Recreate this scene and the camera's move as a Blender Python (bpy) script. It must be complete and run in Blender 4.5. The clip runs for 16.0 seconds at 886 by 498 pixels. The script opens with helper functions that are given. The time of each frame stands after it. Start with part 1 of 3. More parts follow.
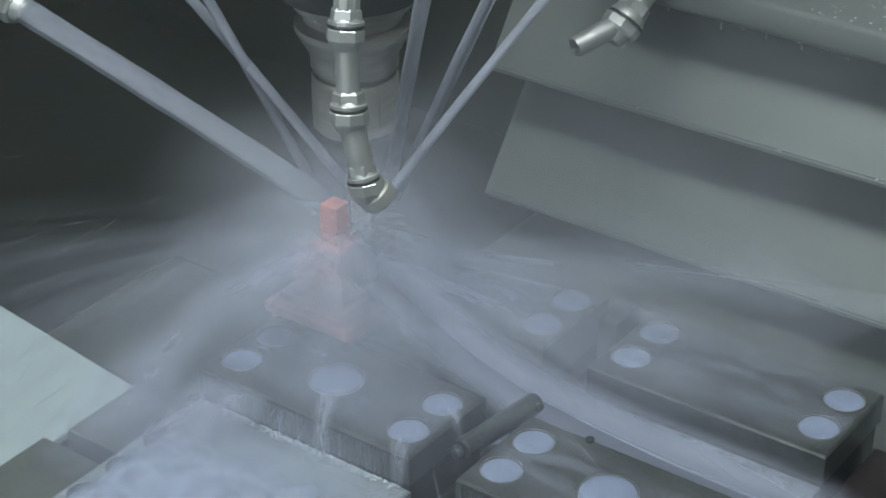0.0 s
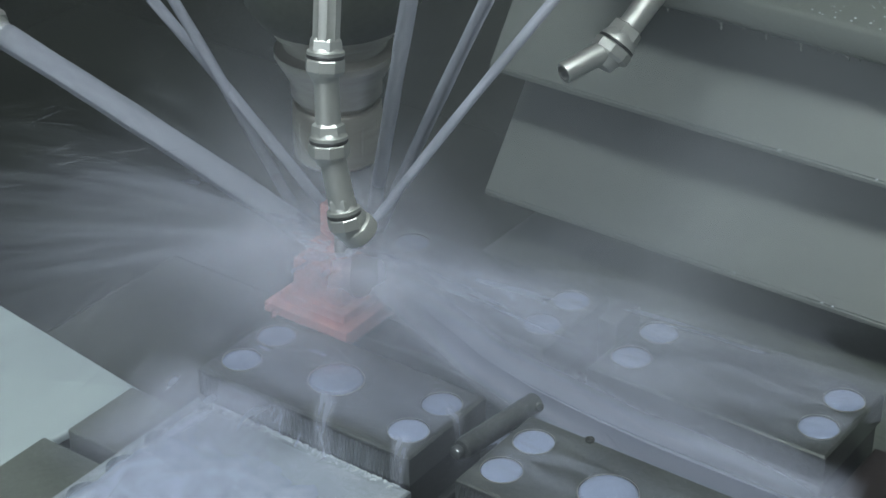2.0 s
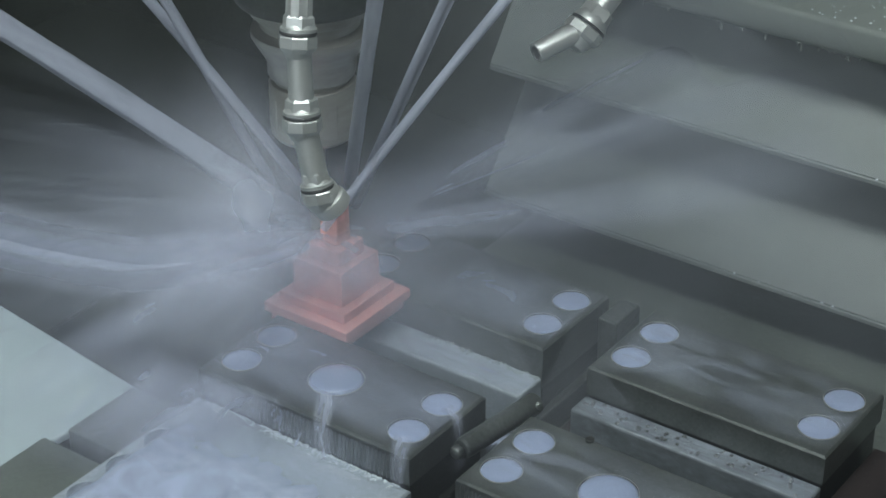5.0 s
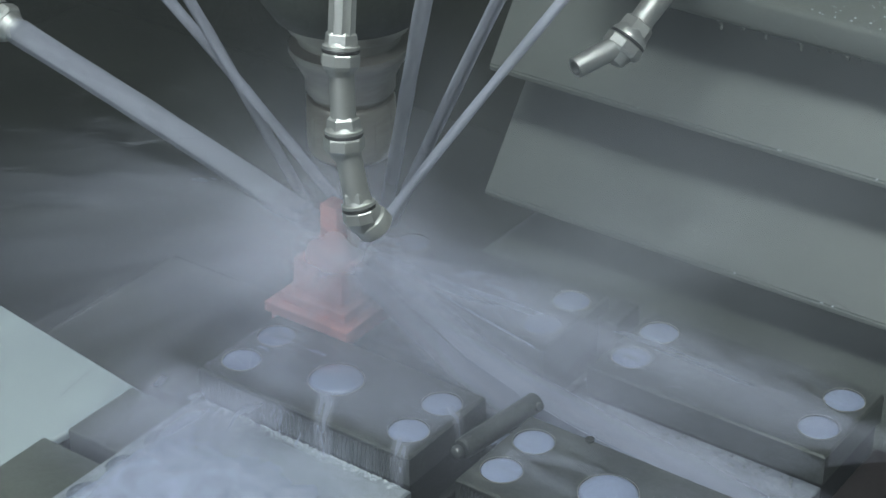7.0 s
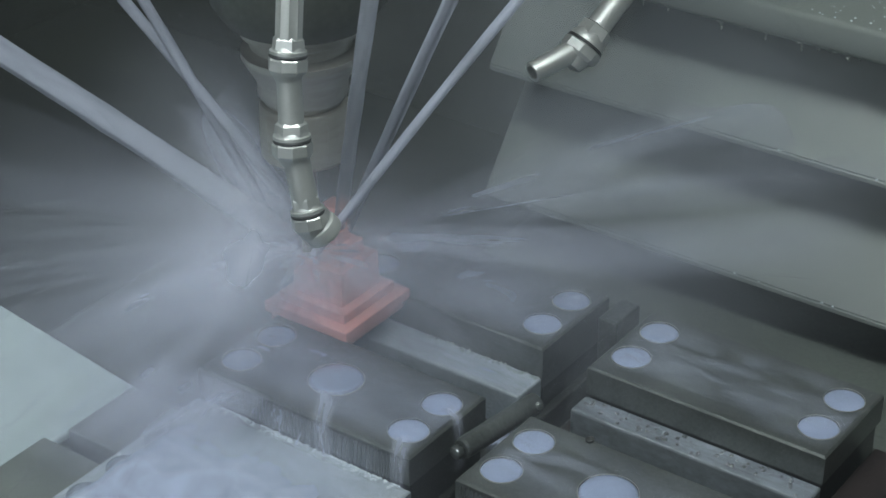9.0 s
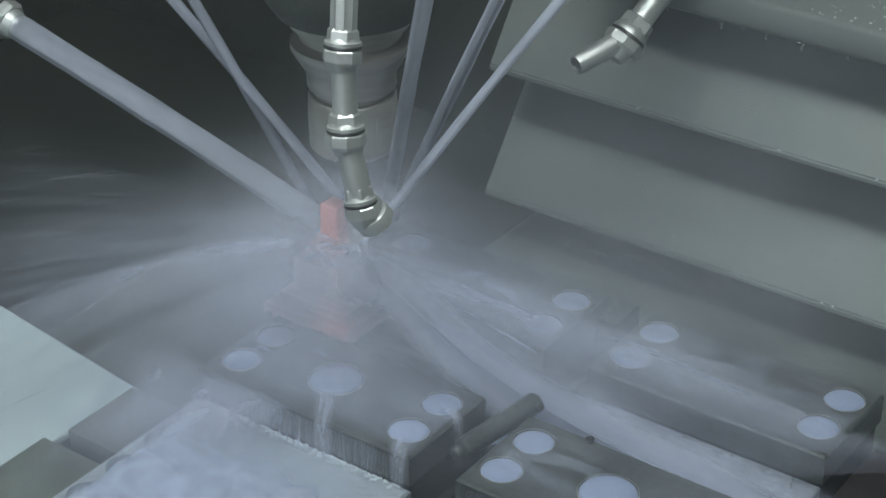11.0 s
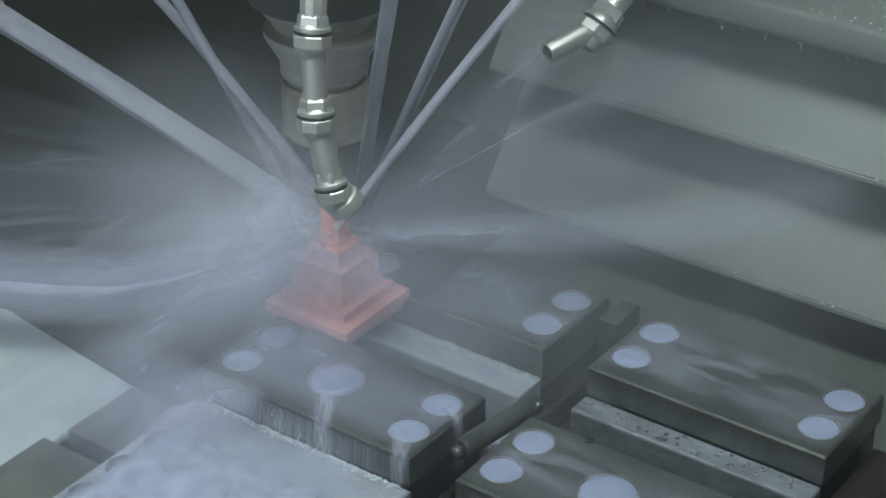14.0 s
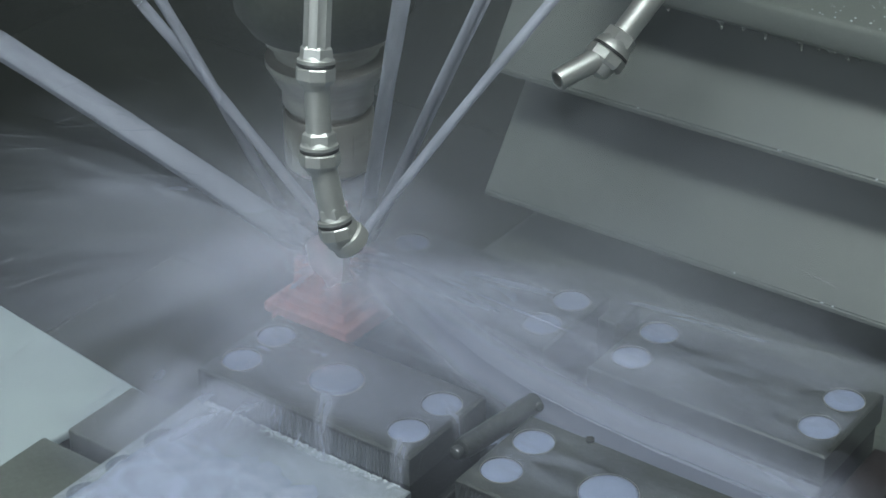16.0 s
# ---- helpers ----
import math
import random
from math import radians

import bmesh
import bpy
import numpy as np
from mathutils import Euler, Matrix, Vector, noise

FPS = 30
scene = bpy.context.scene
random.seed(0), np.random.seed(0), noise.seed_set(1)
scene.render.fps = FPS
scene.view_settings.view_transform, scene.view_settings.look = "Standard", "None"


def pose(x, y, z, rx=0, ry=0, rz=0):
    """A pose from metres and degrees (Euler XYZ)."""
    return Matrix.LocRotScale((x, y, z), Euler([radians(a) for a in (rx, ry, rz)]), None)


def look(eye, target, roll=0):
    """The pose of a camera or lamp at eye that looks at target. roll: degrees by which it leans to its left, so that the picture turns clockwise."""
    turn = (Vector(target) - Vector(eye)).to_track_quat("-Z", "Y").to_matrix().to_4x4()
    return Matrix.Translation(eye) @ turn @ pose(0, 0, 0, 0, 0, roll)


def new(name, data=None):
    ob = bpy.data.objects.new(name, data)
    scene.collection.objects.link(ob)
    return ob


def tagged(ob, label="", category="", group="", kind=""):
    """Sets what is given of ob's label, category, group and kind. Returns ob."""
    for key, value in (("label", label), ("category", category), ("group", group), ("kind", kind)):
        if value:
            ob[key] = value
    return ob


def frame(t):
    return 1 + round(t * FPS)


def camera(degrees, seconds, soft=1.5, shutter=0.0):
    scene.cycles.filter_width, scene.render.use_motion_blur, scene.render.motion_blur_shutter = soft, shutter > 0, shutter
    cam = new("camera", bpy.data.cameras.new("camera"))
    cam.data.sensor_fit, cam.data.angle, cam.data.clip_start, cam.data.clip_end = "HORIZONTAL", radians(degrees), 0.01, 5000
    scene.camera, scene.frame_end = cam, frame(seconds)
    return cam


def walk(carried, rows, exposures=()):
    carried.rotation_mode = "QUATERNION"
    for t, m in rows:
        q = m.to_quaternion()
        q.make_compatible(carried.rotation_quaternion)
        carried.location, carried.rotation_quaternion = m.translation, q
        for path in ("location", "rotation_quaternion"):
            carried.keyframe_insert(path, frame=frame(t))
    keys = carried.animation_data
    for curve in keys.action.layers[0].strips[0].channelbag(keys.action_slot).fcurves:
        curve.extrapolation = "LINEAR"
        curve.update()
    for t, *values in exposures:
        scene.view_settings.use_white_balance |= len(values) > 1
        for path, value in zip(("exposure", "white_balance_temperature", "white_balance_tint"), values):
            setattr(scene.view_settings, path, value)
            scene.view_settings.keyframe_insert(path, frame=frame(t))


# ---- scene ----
cam = camera(25.25, 16.0, soft=1.5)
EYE = (0.4387, -0.5315, 0.5874)
STAND = pose(*EYE, 90 - 30.44, 0, 35.93) @ pose(0, 0, 0, 0, 0, -0.23)
walk(cam, [(0.0, STAND), (16.0, STAND)], exposures=[(0.0, 0.0, 6500, 10), (16.0, 0.0, 6500, 10)])

scene.cycles.transparent_max_bounces = 24
ZT = 0.160          # top of the clamping jaws
ZP = ZT - 0.0135    # top of the base plate
WORK = (0.002, -0.003, ZT + 0.030)   # where the cutter meets the copper

# ---- light: one strip light under the enclosure roof, a weak fill lamp added in front ----
world = bpy.data.worlds.new("world")
scene.world = world
world.use_nodes = True
sky = world.node_tree.nodes.new("ShaderNodeTexSky")
sky.sky_type, sky.sun_disc, sky.sun_elevation, sky.sun_rotation = "NISHITA", False, radians(50), radians(150)
world.node_tree.links.new(sky.outputs[0], world.node_tree.nodes["Background"].inputs[0])
world.node_tree.nodes["Background"].inputs[1].default_value = 0.08


def area(name, m, sx, sy, watts, color):
    d = bpy.data.lights.new(name, "AREA")
    d.shape, d.size, d.size_y, d.energy, d.color = "RECTANGLE", sx, sy, watts, color
    ob = new(name, d)
    ob.matrix_world = m
    return ob


area("strip_light_glow", look((0.15, -0.19, 0.925), (0.12, 0.02, 0.10)), 0.64, 0.20, 9.6, (0.88, 0.985, 1.0))
# unseen fill, added to lift the sides that face forward
area("front_fill", look((0.10, -0.93, 0.62), (0.05, 0.0, 0.16)), 0.60, 0.45, 2.3, (0.90, 0.97, 1.0))


# ---- materials ----
def material(name, color, rough=0.5, metal=0.0, vary=0.25, scale=60.0, fine=900.0, bump=0.15, tint=None, stretch=(1, 1, 1), coat=0.0):
    """A surface with large stains, a fine grain and a little relief."""
    mat = bpy.data.materials.new(name)
    mat.use_nodes = True
    n, l = mat.node_tree.nodes, mat.node_tree.links
    bsdf = n["Principled BSDF"]
    geo = n.new("ShaderNodeTexCoord")
    mp = n.new("ShaderNodeMapping")
    mp.inputs["Scale"].default_value = stretch
    l.new(geo.outputs["Object"], mp.inputs[0])
    big, small = n.new("ShaderNodeTexNoise"), n.new("ShaderNodeTexNoise")
    big.inputs["Scale"].default_value, small.inputs["Scale"].default_value = scale, fine
    big.inputs["Detail"].default_value, small.inputs["Detail"].default_value = 5, 3
    l.new(mp.outputs[0], big.inputs["Vector"])
    l.new(mp.outputs[0], small.inputs["Vector"])
    ramp = n.new("ShaderNodeValToRGB")
    lo = [c * (1 - vary) for c in color]
    hi = [min(1, c * (1 + vary)) for c in (tint or color)]
    ramp.color_ramp.elements[0].color, ramp.color_ramp.elements[1].color = (*lo, 1), (*hi, 1)
    ramp.color_ramp.elements[0].position, ramp.color_ramp.elements[1].position = 0.32, 0.68
    mix = n.new("ShaderNodeMix")
    mix.data_type = "FLOAT"
    mix.inputs[0].default_value = 0.35
    l.new(big.outputs["Fac"], mix.inputs[2])
    l.new(small.outputs["Fac"], mix.inputs[3])
    l.new(mix.outputs[0], ramp.inputs[0])
    l.new(ramp.outputs[0], bsdf.inputs["Base Color"])
    rr = n.new("ShaderNodeMapRange")
    rr.inputs[3].default_value, rr.inputs[4].default_value = max(0.03, rough - 0.14), min(1, rough + 0.14)
    l.new(big.outputs["Fac"], rr.inputs[0])
    l.new(rr.outputs[0], bsdf.inputs["Roughness"])
    bsdf.inputs["Metallic"].default_value = metal
    bsdf.inputs["Coat Weight"].default_value = coat
    bsdf.inputs["Coat Roughness"].default_value = 0.12
    bp = n.new("ShaderNodeBump")
    bp.inputs["Strength"].default_value, bp.inputs["Distance"].default_value = bump, 0.0006
    l.new(mix.outputs[0], bp.inputs["Height"])
    l.new(bp.outputs[0], bsdf.inputs["Normal"])
    return mat


def spray_material(name, color, density, streak=26.0, along=1.6, lo=0.35, hi=0.75, fade=1.2, edge=True, twist=0.0, detail=2.5, onset=12.0):
    """Airborne coolant: its density thins along the flow (u) and to the sides (v), in streaks."""
    mat = bpy.data.materials.new(name)
    mat.use_nodes = True
    n, l = mat.node_tree.nodes, mat.node_tree.links
    n.remove(n["Principled BSDF"])
    out = n["Material Output"]
    uv = n.new("ShaderNodeUVMap")
    sep = n.new("ShaderNodeSeparateXYZ")
    l.new(uv.outputs[0], sep.inputs[0])
    info = n.new("ShaderNodeObjectInfo")
    comb = n.new("ShaderNodeCombineXYZ")

    def m(op, a, b=None):
        k = n.new("ShaderNodeMath")
        k.operation = op
        for i, v in enumerate((a, b)):
            if v is None:
                continue
            if isinstance(v, (int, float)):
                k.inputs[i].default_value = v
            else:
                l.new(v, k.inputs[i])
        return k.outputs[0]
    u, v = sep.outputs[0], sep.outputs[1]
    l.new(m("MULTIPLY", u, along), comb.inputs[0])
    l.new(m("MULTIPLY", v, streak), comb.inputs[1])
    l.new(m("MULTIPLY", info.outputs["Random"], 37.0), comb.inputs[2])
    noi = n.new("ShaderNodeTexNoise")
    noi.inputs["Scale"].default_value, noi.inputs["Detail"].default_value = 1.0, detail
    noi.inputs["Roughness"].default_value = 0.55
    noi.inputs["Distortion"].default_value = twist
    l.new(comb.outputs[0], noi.inputs["Vector"])
    mr = n.new("ShaderNodeMapRange")
    mr.inputs[1].default_value, mr.inputs[2].default_value = lo, hi
    l.new(noi.outputs["Fac"], mr.inputs[0])
    thin = m("POWER", m("SUBTRACT", 1.0, u), fade)
    start = m("MINIMUM", m("MULTIPLY", u, onset), 1.0)
    a = m("MULTIPLY", mr.outputs[0], m("MULTIPLY", thin, start))
    if edge:
        side = m("MULTIPLY", m("MULTIPLY", v, m("SUBTRACT", 1.0, v)), 4.0)
        a = m("MULTIPLY", a, side)
    a = m("MULTIPLY", a, density)
    tr, df, tl, lit, mx = (n.new(k) for k in ("ShaderNodeBsdfTransparent", "ShaderNodeBsdfDiffuse", "ShaderNodeBsdfTranslucent", "ShaderNodeMixShader", "ShaderNodeMixShader"))
    df.inputs[0].default_value = tl.inputs[0].default_value = (*color, 1)
    lit.inputs[0].default_value = 0.5
    up = n.new("ShaderNodeCombineXYZ")   # drops scatter alike in every direction, however the sheet lies
    up.inputs[1].default_value, up.inputs[2].default_value = -0.35, 0.94
    l.new(up.outputs[0], df.inputs["Normal"])
    l.new(up.outputs[0], tl.inputs["Normal"])
    l.new(df.outputs[0], lit.inputs[1])
    l.new(tl.outputs[0], lit.inputs[2])
    l.new(a, mx.inputs[0])
    l.new(tr.outputs[0], mx.inputs[1])
    l.new(lit.outputs[0], mx.inputs[2])
    l.new(mx.outputs[0], out.inputs[0])
    return mat


steel = material("wet_ground_steel", (0.085, 0.093, 0.088), 0.36, 0.45, 0.35, 45, 700, 0.2, coat=0.35)
rail_steel = material("wet_slide_rail_steel", (0.15, 0.168, 0.185), 0.4, 0.25, 0.45, 90, 500, 0.25, stretch=(0.5, 1, 1), coat=0.4)
dark_steel = material("blackened_steel", (0.035, 0.037, 0.035), 0.45, 0.3, 0.4, 60, 700, 0.25, coat=0.3)
plate_steel = material("coolant_stained_plate", (0.24, 0.27, 0.295), 0.45, 0.1, 0.3, 35, 600, 0.2, coat=0.4)
chrome = material("nickel_plated_brass", (0.44, 0.455, 0.435), 0.46, 0.7, 0.12, 90, 900, 0.05)
holder_steel = material("hardened_holder_steel", (0.36, 0.35, 0.32), 0.36, 0.7, 0.15, 70, 900, 0.05, stretch=(1, 1, 6))
rubber = material("black_seal_rubber", (0.02, 0.02, 0.02), 0.5, 0, 0.2, 90, 900, 0.05)
copper = material("machined_copper", (0.66, 0.30, 0.265), 0.48, 0.15, 0.14, 80, 800, 0.12, stretch=(1, 1, 5))
cover = material("painted_sheet_cover", (0.156, 0.172, 0.160), 0.38, 0.12, 0.12, 12, 1400, 0.08, stretch=(0.4, 1, 1), coat=0.3)
white_paint = material("white_painted_guard", (0.355, 0.42, 0.43), 0.45, 0, 0.02, 14, 700, 0.05, coat=0.3)
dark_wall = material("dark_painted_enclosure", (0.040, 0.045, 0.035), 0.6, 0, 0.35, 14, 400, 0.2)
casting = material("grey_painted_casting", (0.090, 0.102, 0.090), 0.5, 0, 0.3, 22, 500, 0.25, coat=0.3)
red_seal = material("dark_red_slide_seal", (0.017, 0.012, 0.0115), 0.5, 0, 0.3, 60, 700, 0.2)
milk = material("milky_coolant", (0.205, 0.240, 0.335), 0.14, 0, 0.08, 120, 600, 0.10, coat=0.6)
bead_white = material("bright_water_beads", (0.48, 0.53, 0.54), 0.1, 0, 0.05, 200, 900, 0.02, coat=0.8)
wet = material("clear_wet_drops", (0.25, 0.28, 0.28), 0.08, 0, 0.05, 200, 900, 0.02, coat=0.8)
CLOUD = (0.65, 0.695, 0.845)
HAZE = (0.64, 0.695, 0.775)
jet_mat = spray_material("coolant_jet_water", (0.575, 0.61, 0.71), 0.56, 3, 5, -0.5, 0.6, 0.03, edge=False)
fan_mat = spray_material("coolant_spray", CLOUD, 0.50, 8, 2.0, 0.02, 0.92, 1.1, detail=2, onset=6)
burst_mat = spray_material("coolant_burst", CLOUD, 0.56, 13, 2.4, 0.10, 0.80, 0.9, edge=False)
drop_mat = spray_material("coolant_streaks", HAZE, 0.22, 34, 2.0, 0.30, 0.90, 0.7, detail=2, onset=4)
stream_mat = spray_material("coolant_stream_water", CLOUD, 0.95, 1.3, 2.6, -0.20, 0.70, 0.30)
soft_jet = spray_material("coolant_soft_jet", (0.82, 0.845, 0.92), 0.16, 3, 4, -0.4, 0.6, 1.8, edge=False)
veil_mat = spray_material("coolant_veil", CLOUD, 0.74, 3.0, 3, 0.05, 0.85, 0.7)
sheet_mat = spray_material("coolant_flow", (0.58, 0.64, 0.82), 0.60, 3, 2.5, 0.16, 0.90, 0.10, twist=0.5, detail=5)
marble_mat = spray_material("coolant_marbling", (0.62, 0.68, 0.84), 0.50, 5, 3.0, 0.36, 0.86, 0.10, twist=0.9, detail=6)
spill_mat = spray_material("coolant_spill", (0.68, 0.73, 0.88), 0.62, 3, 2.2, 0.10, 0.75, 0.25, detail=4)
splash_mat = spray_material("coolant_splash", CLOUD, 0.80, 4.5, 2.0, 0.15, 0.85, 0.7, detail=2.5, onset=2.5)
wisp_mat = spray_material("coolant_wisps", CLOUD, 0.80, 6, 2.6, 0.26, 0.86, 0.35, twist=0.3, detail=3, onset=4)
runs_mat = spray_material("coolant_runs", (0.60, 0.66, 0.82), 0.55, 34, 1.2, 0.20, 0.85, 0.05)
foam_mat = spray_material("coolant_foam", (0.60, 0.665, 0.86), 0.86, 6, 6, -0.12, 0.74, 0.10, twist=0.5, detail=6)


drop_water = bpy.data.materials.new("flying_coolant_drops")
drop_water.use_nodes = True
_n, _l = drop_water.node_tree.nodes, drop_water.node_tree.links
_t, _m = _n.new("ShaderNodeBsdfTransparent"), _n.new("ShaderNodeMixShader")
_n["Principled BSDF"].inputs["Base Color"].default_value = (0.66, 0.70, 0.78, 1)
_n["Principled BSDF"].inputs["Roughness"].default_value = 0.2
_m.inputs[0].default_value = 0.05
_l.new(_t.outputs[0], _m.inputs[1])
_l.new(_n["Principled BSDF"].outputs[0], _m.inputs[2])
_l.new(_m.outputs[0], _n["Material Output"].inputs[0])


def mist_material(name, color, density, scale):
    """Drifting fog: thick in the middle of its cloud, thin at the rim, uneven."""
    mat = spray_material(name, color, density, 1, 1, 0.15, 0.80, 1.6, edge=False)
    n, l = mat.node_tree.nodes, mat.node_tree.links
    noi = next(k for k in n if k.type == "TEX_NOISE")
    tc = n.new("ShaderNodeTexCoord")
    l.new(tc.outputs["Object"], noi.inputs["Vector"])
    noi.inputs["Scale"].default_value, noi.inputs["Detail"].default_value = scale, 3.0
    for k in n:
        if k.type == "MATH" and k.operation == "MINIMUM":
            k.operation = "MAXIMUM"
            k.inputs[0].default_value = 1.0
            for link in list(k.inputs[0].links):
                l.remove(link)
            k.inputs[0].default_value = 1.0
    return mat


thick_mist = mist_material("thick_coolant_fog", (0.76, 0.80, 0.93), 0.46, 18)
thin_mist = mist_material("thin_coolant_fog", HAZE, 0.24, 12)
burst_mist = mist_material("bursting_coolant_fog", (0.78, 0.815, 0.93), 0.56, 24)
burst_mist.node_tree.nodes["Map Range"].inputs[1].default_value = 0.0
even_mist = mist_material("even_coolant_haze", (0.60, 0.66, 0.70), 0.045, 5)
even_mist.node_tree.nodes["Map Range"].inputs[1].default_value = -0.6
lamp_mat = bpy.data.materials.new("lamp_diffuser")
lamp_mat.use_nodes = True
lamp_mat.node_tree.nodes["Principled BSDF"].inputs["Emission Color"].default_value = (0.93, 1, 0.97, 1)
lamp_mat.node_tree.nodes["Principled BSDF"].inputs["Emission Strength"].default_value = 6


# ---- builders ----
def part(name, bm, mat, parent=None, label=""):
    me = bpy.data.meshes.new(name)
    bmesh.ops.recalc_face_normals(bm, faces=bm.faces[:])
    bm.to_mesh(me)
    bm.free()
    me.materials.append(mat)
    ob = new(name, me)
    ob.parent = parent
    return tagged(ob, label)


def smooth(ob, angle=35):
    for p in ob.data.polygons:
        p.use_smooth = True
    ob.data.set_sharp_from_angle(angle=radians(angle))
    return ob


def empty(name, m=None):
    ob = new(name)
    ob.empty_display_size = 0.01
    if m is not None:
        ob.matrix_world = m
    return ob


def add_box(bm, x0, x1, y0, y1, z0, z1, bevel=0.0006, m=None):
    made = bmesh.ops.create_cube(bm, size=1.0)["verts"]
    for v in made:
        v.co = Vector(((x0 + x1) / 2 + v.co.x * (x1 - x0), (y0 + y1) / 2 + v.co.y * (y1 - y0), (z0 + z1) / 2 + v.co.z * (z1 - z0)))
    if bevel:
        edges = list({e for v in made for e in v.link_edges})
        made = list({v for f in bmesh.ops.bevel(bm, geom=edges, offset=bevel, segments=2, affect="EDGES", profile=0.5)["faces"] for v in f.verts} | {v for v in made if v.is_valid})
    if m is not None:
        for v in made:
            v.co = m @ v.co
    return bm


def box(x0, x1, y0, y1, z0, z1, bevel=0.0006, m=None):
    return add_box(bmesh.new(), x0, x1, y0, y1, z0, z1, bevel, m)


def lathe(profile, m=None, n=32, bm=None, flute=0.0):
    """Turns (radius, height) round z; heights run along the axis of m."""
    bm = bm or bmesh.new()
    m = m or Matrix()
    rings = [[bm.verts.new(m @ Vector((r * (1 - flute * (k % 2)) * math.cos(2 * math.pi * k / n), r * (1 - flute * (k % 2)) * math.sin(2 * math.pi * k / n), h))) for k in range(n)] for r, h in profile]
    for a, b in zip(rings, rings[1:]):
        for k in range(n):
            bm.faces.new((a[k], a[(k + 1) % n], b[(k + 1) % n], b[k]))
    bm.faces.new(rings[0][::-1])
    bm.faces.new(rings[-1])
    return bm


def along(a, b):
    """A frame at a whose z looks to b."""
    a, b = Vector(a), Vector(b)
    return Matrix.Translation(a) @ (b - a).to_track_quat("Z", "Y").to_matrix().to_4x4()


def flow(points, widths, n_v=12, wrap=False, arch=0.0, side=None):
    """A skin along a line of points: a tube (wrap) or a sheet, with u along the line and v across it."""
    bm = bmesh.new()
    uv = bm.loops.layers.uv.new("UVMap")
    pts = [Vector(p) for p in points]
    rows = []
    for i, p in enumerate(pts):
        d = (pts[min(i + 1, len(pts) - 1)] - pts[max(i - 1, 0)]).normalized()
        s = Vector(side) if side else d.cross(Vector((0, 0, 1))).normalized()
        up = s.cross(d).normalized()
        w = widths[i]
        row = []
        for k in range(n_v + 1):
            f = k / n_v
            if wrap:
                a = 2 * math.pi * f
                co = p + (s * math.cos(a) + up * math.sin(a)) * w
            else:
                co = p + s * (f - 0.5) * 2 * w + up * arch * w * (1 - (2 * f - 1) ** 2)
            row.append((bm.verts.new(co), (i / (len(pts) - 1), f)))
        rows.append(row)
    for a, b in zip(rows, rows[1:]):
        for k in range(n_v):
            q = (a[k], a[k + 1], b[k + 1], b[k])
            f = bm.faces.new([t[0] for t in q])
            for loop, t in zip(f.loops, q):
                loop[uv].uv = t[1]
            f.smooth = True
    return bm


def plume(points, widths, n_v=10, strips=3):
    """A soft stream: strips crossing along one line, each thin at its sides."""
    bm = bmesh.new()
    uv = bm.loops.layers.uv.new("UVMap")
    pts = [Vector(p) for p in points]
    for q in range(strips):
        rows = []
        for i, p in enumerate(pts):
            d = (pts[min(i + 1, len(pts) - 1)] - pts[max(i - 1, 0)]).normalized()
            s = Matrix.Rotation(math.pi * (q + 0.5) / strips, 3, d) @ d.orthogonal().normalized()
            rows.append([(bm.verts.new(p + s * (2 * k / n_v - 1) * widths[i]), (i / (len(pts) - 1), k / n_v)) for k in range(n_v + 1)])
        for a, b in zip(rows, rows[1:]):
            for k in range(n_v):
                c = (a[k], a[k + 1], b[k + 1], b[k])
                f = bm.faces.new([t[0] for t in c])
                for loop, t in zip(f.loops, c):
                    loop[uv].uv = t[1]
                f.smooth = True
    return bm


def fan(az0, az1, rise, reach, drop, n_u=14, n_v=28, seed=0):
    """A spray sheet thrown out from the origin between two bearings: it rises, then falls under gravity."""
    bm = bmesh.new()
    uv = bm.loops.layers.uv.new("UVMap")
    rnd = random.Random(seed)
    ph = [rnd.uniform(0, 6) for _ in range(3)]
    rows = []
    for i in range(n_u + 1):
        u = i / n_u
        row = []
        for k in range(n_v + 1):
            v = k / n_v
            a = radians(az0 + (az1 - az0) * v)
            r = reach * (0.02 + 0.98 * u) * (1 + 0.10 * math.sin(4 * math.pi * v + ph[0]))
            z = rise * u * (1 + 0.10 * math.sin(6 * math.pi * v + ph[1])) - drop * u * u
            row.append((bm.verts.new((r * math.cos(a), r * math.sin(a), z)), (u, v)))
        rows.append(row)
    for a, b in zip(rows, rows[1:]):
        for k in range(n_v):
            q = (a[k], a[k + 1], b[k + 1], b[k])
            f = bm.faces.new([t[0] for t in q])
            for loop, t in zip(f.loops, q):
                loop[uv].uv = t[1]
            f.smooth = True
    return bm


def spray(name, bm, mat, label, category="spray", group=""):
    ob = part(name, bm, mat)
    return tagged(ob, label, category, group, "stuff")


# ---- enclosure ----
def structure(name, bm, mat, label, category):
    return tagged(part(name, bm, mat), label, category, kind="structure")


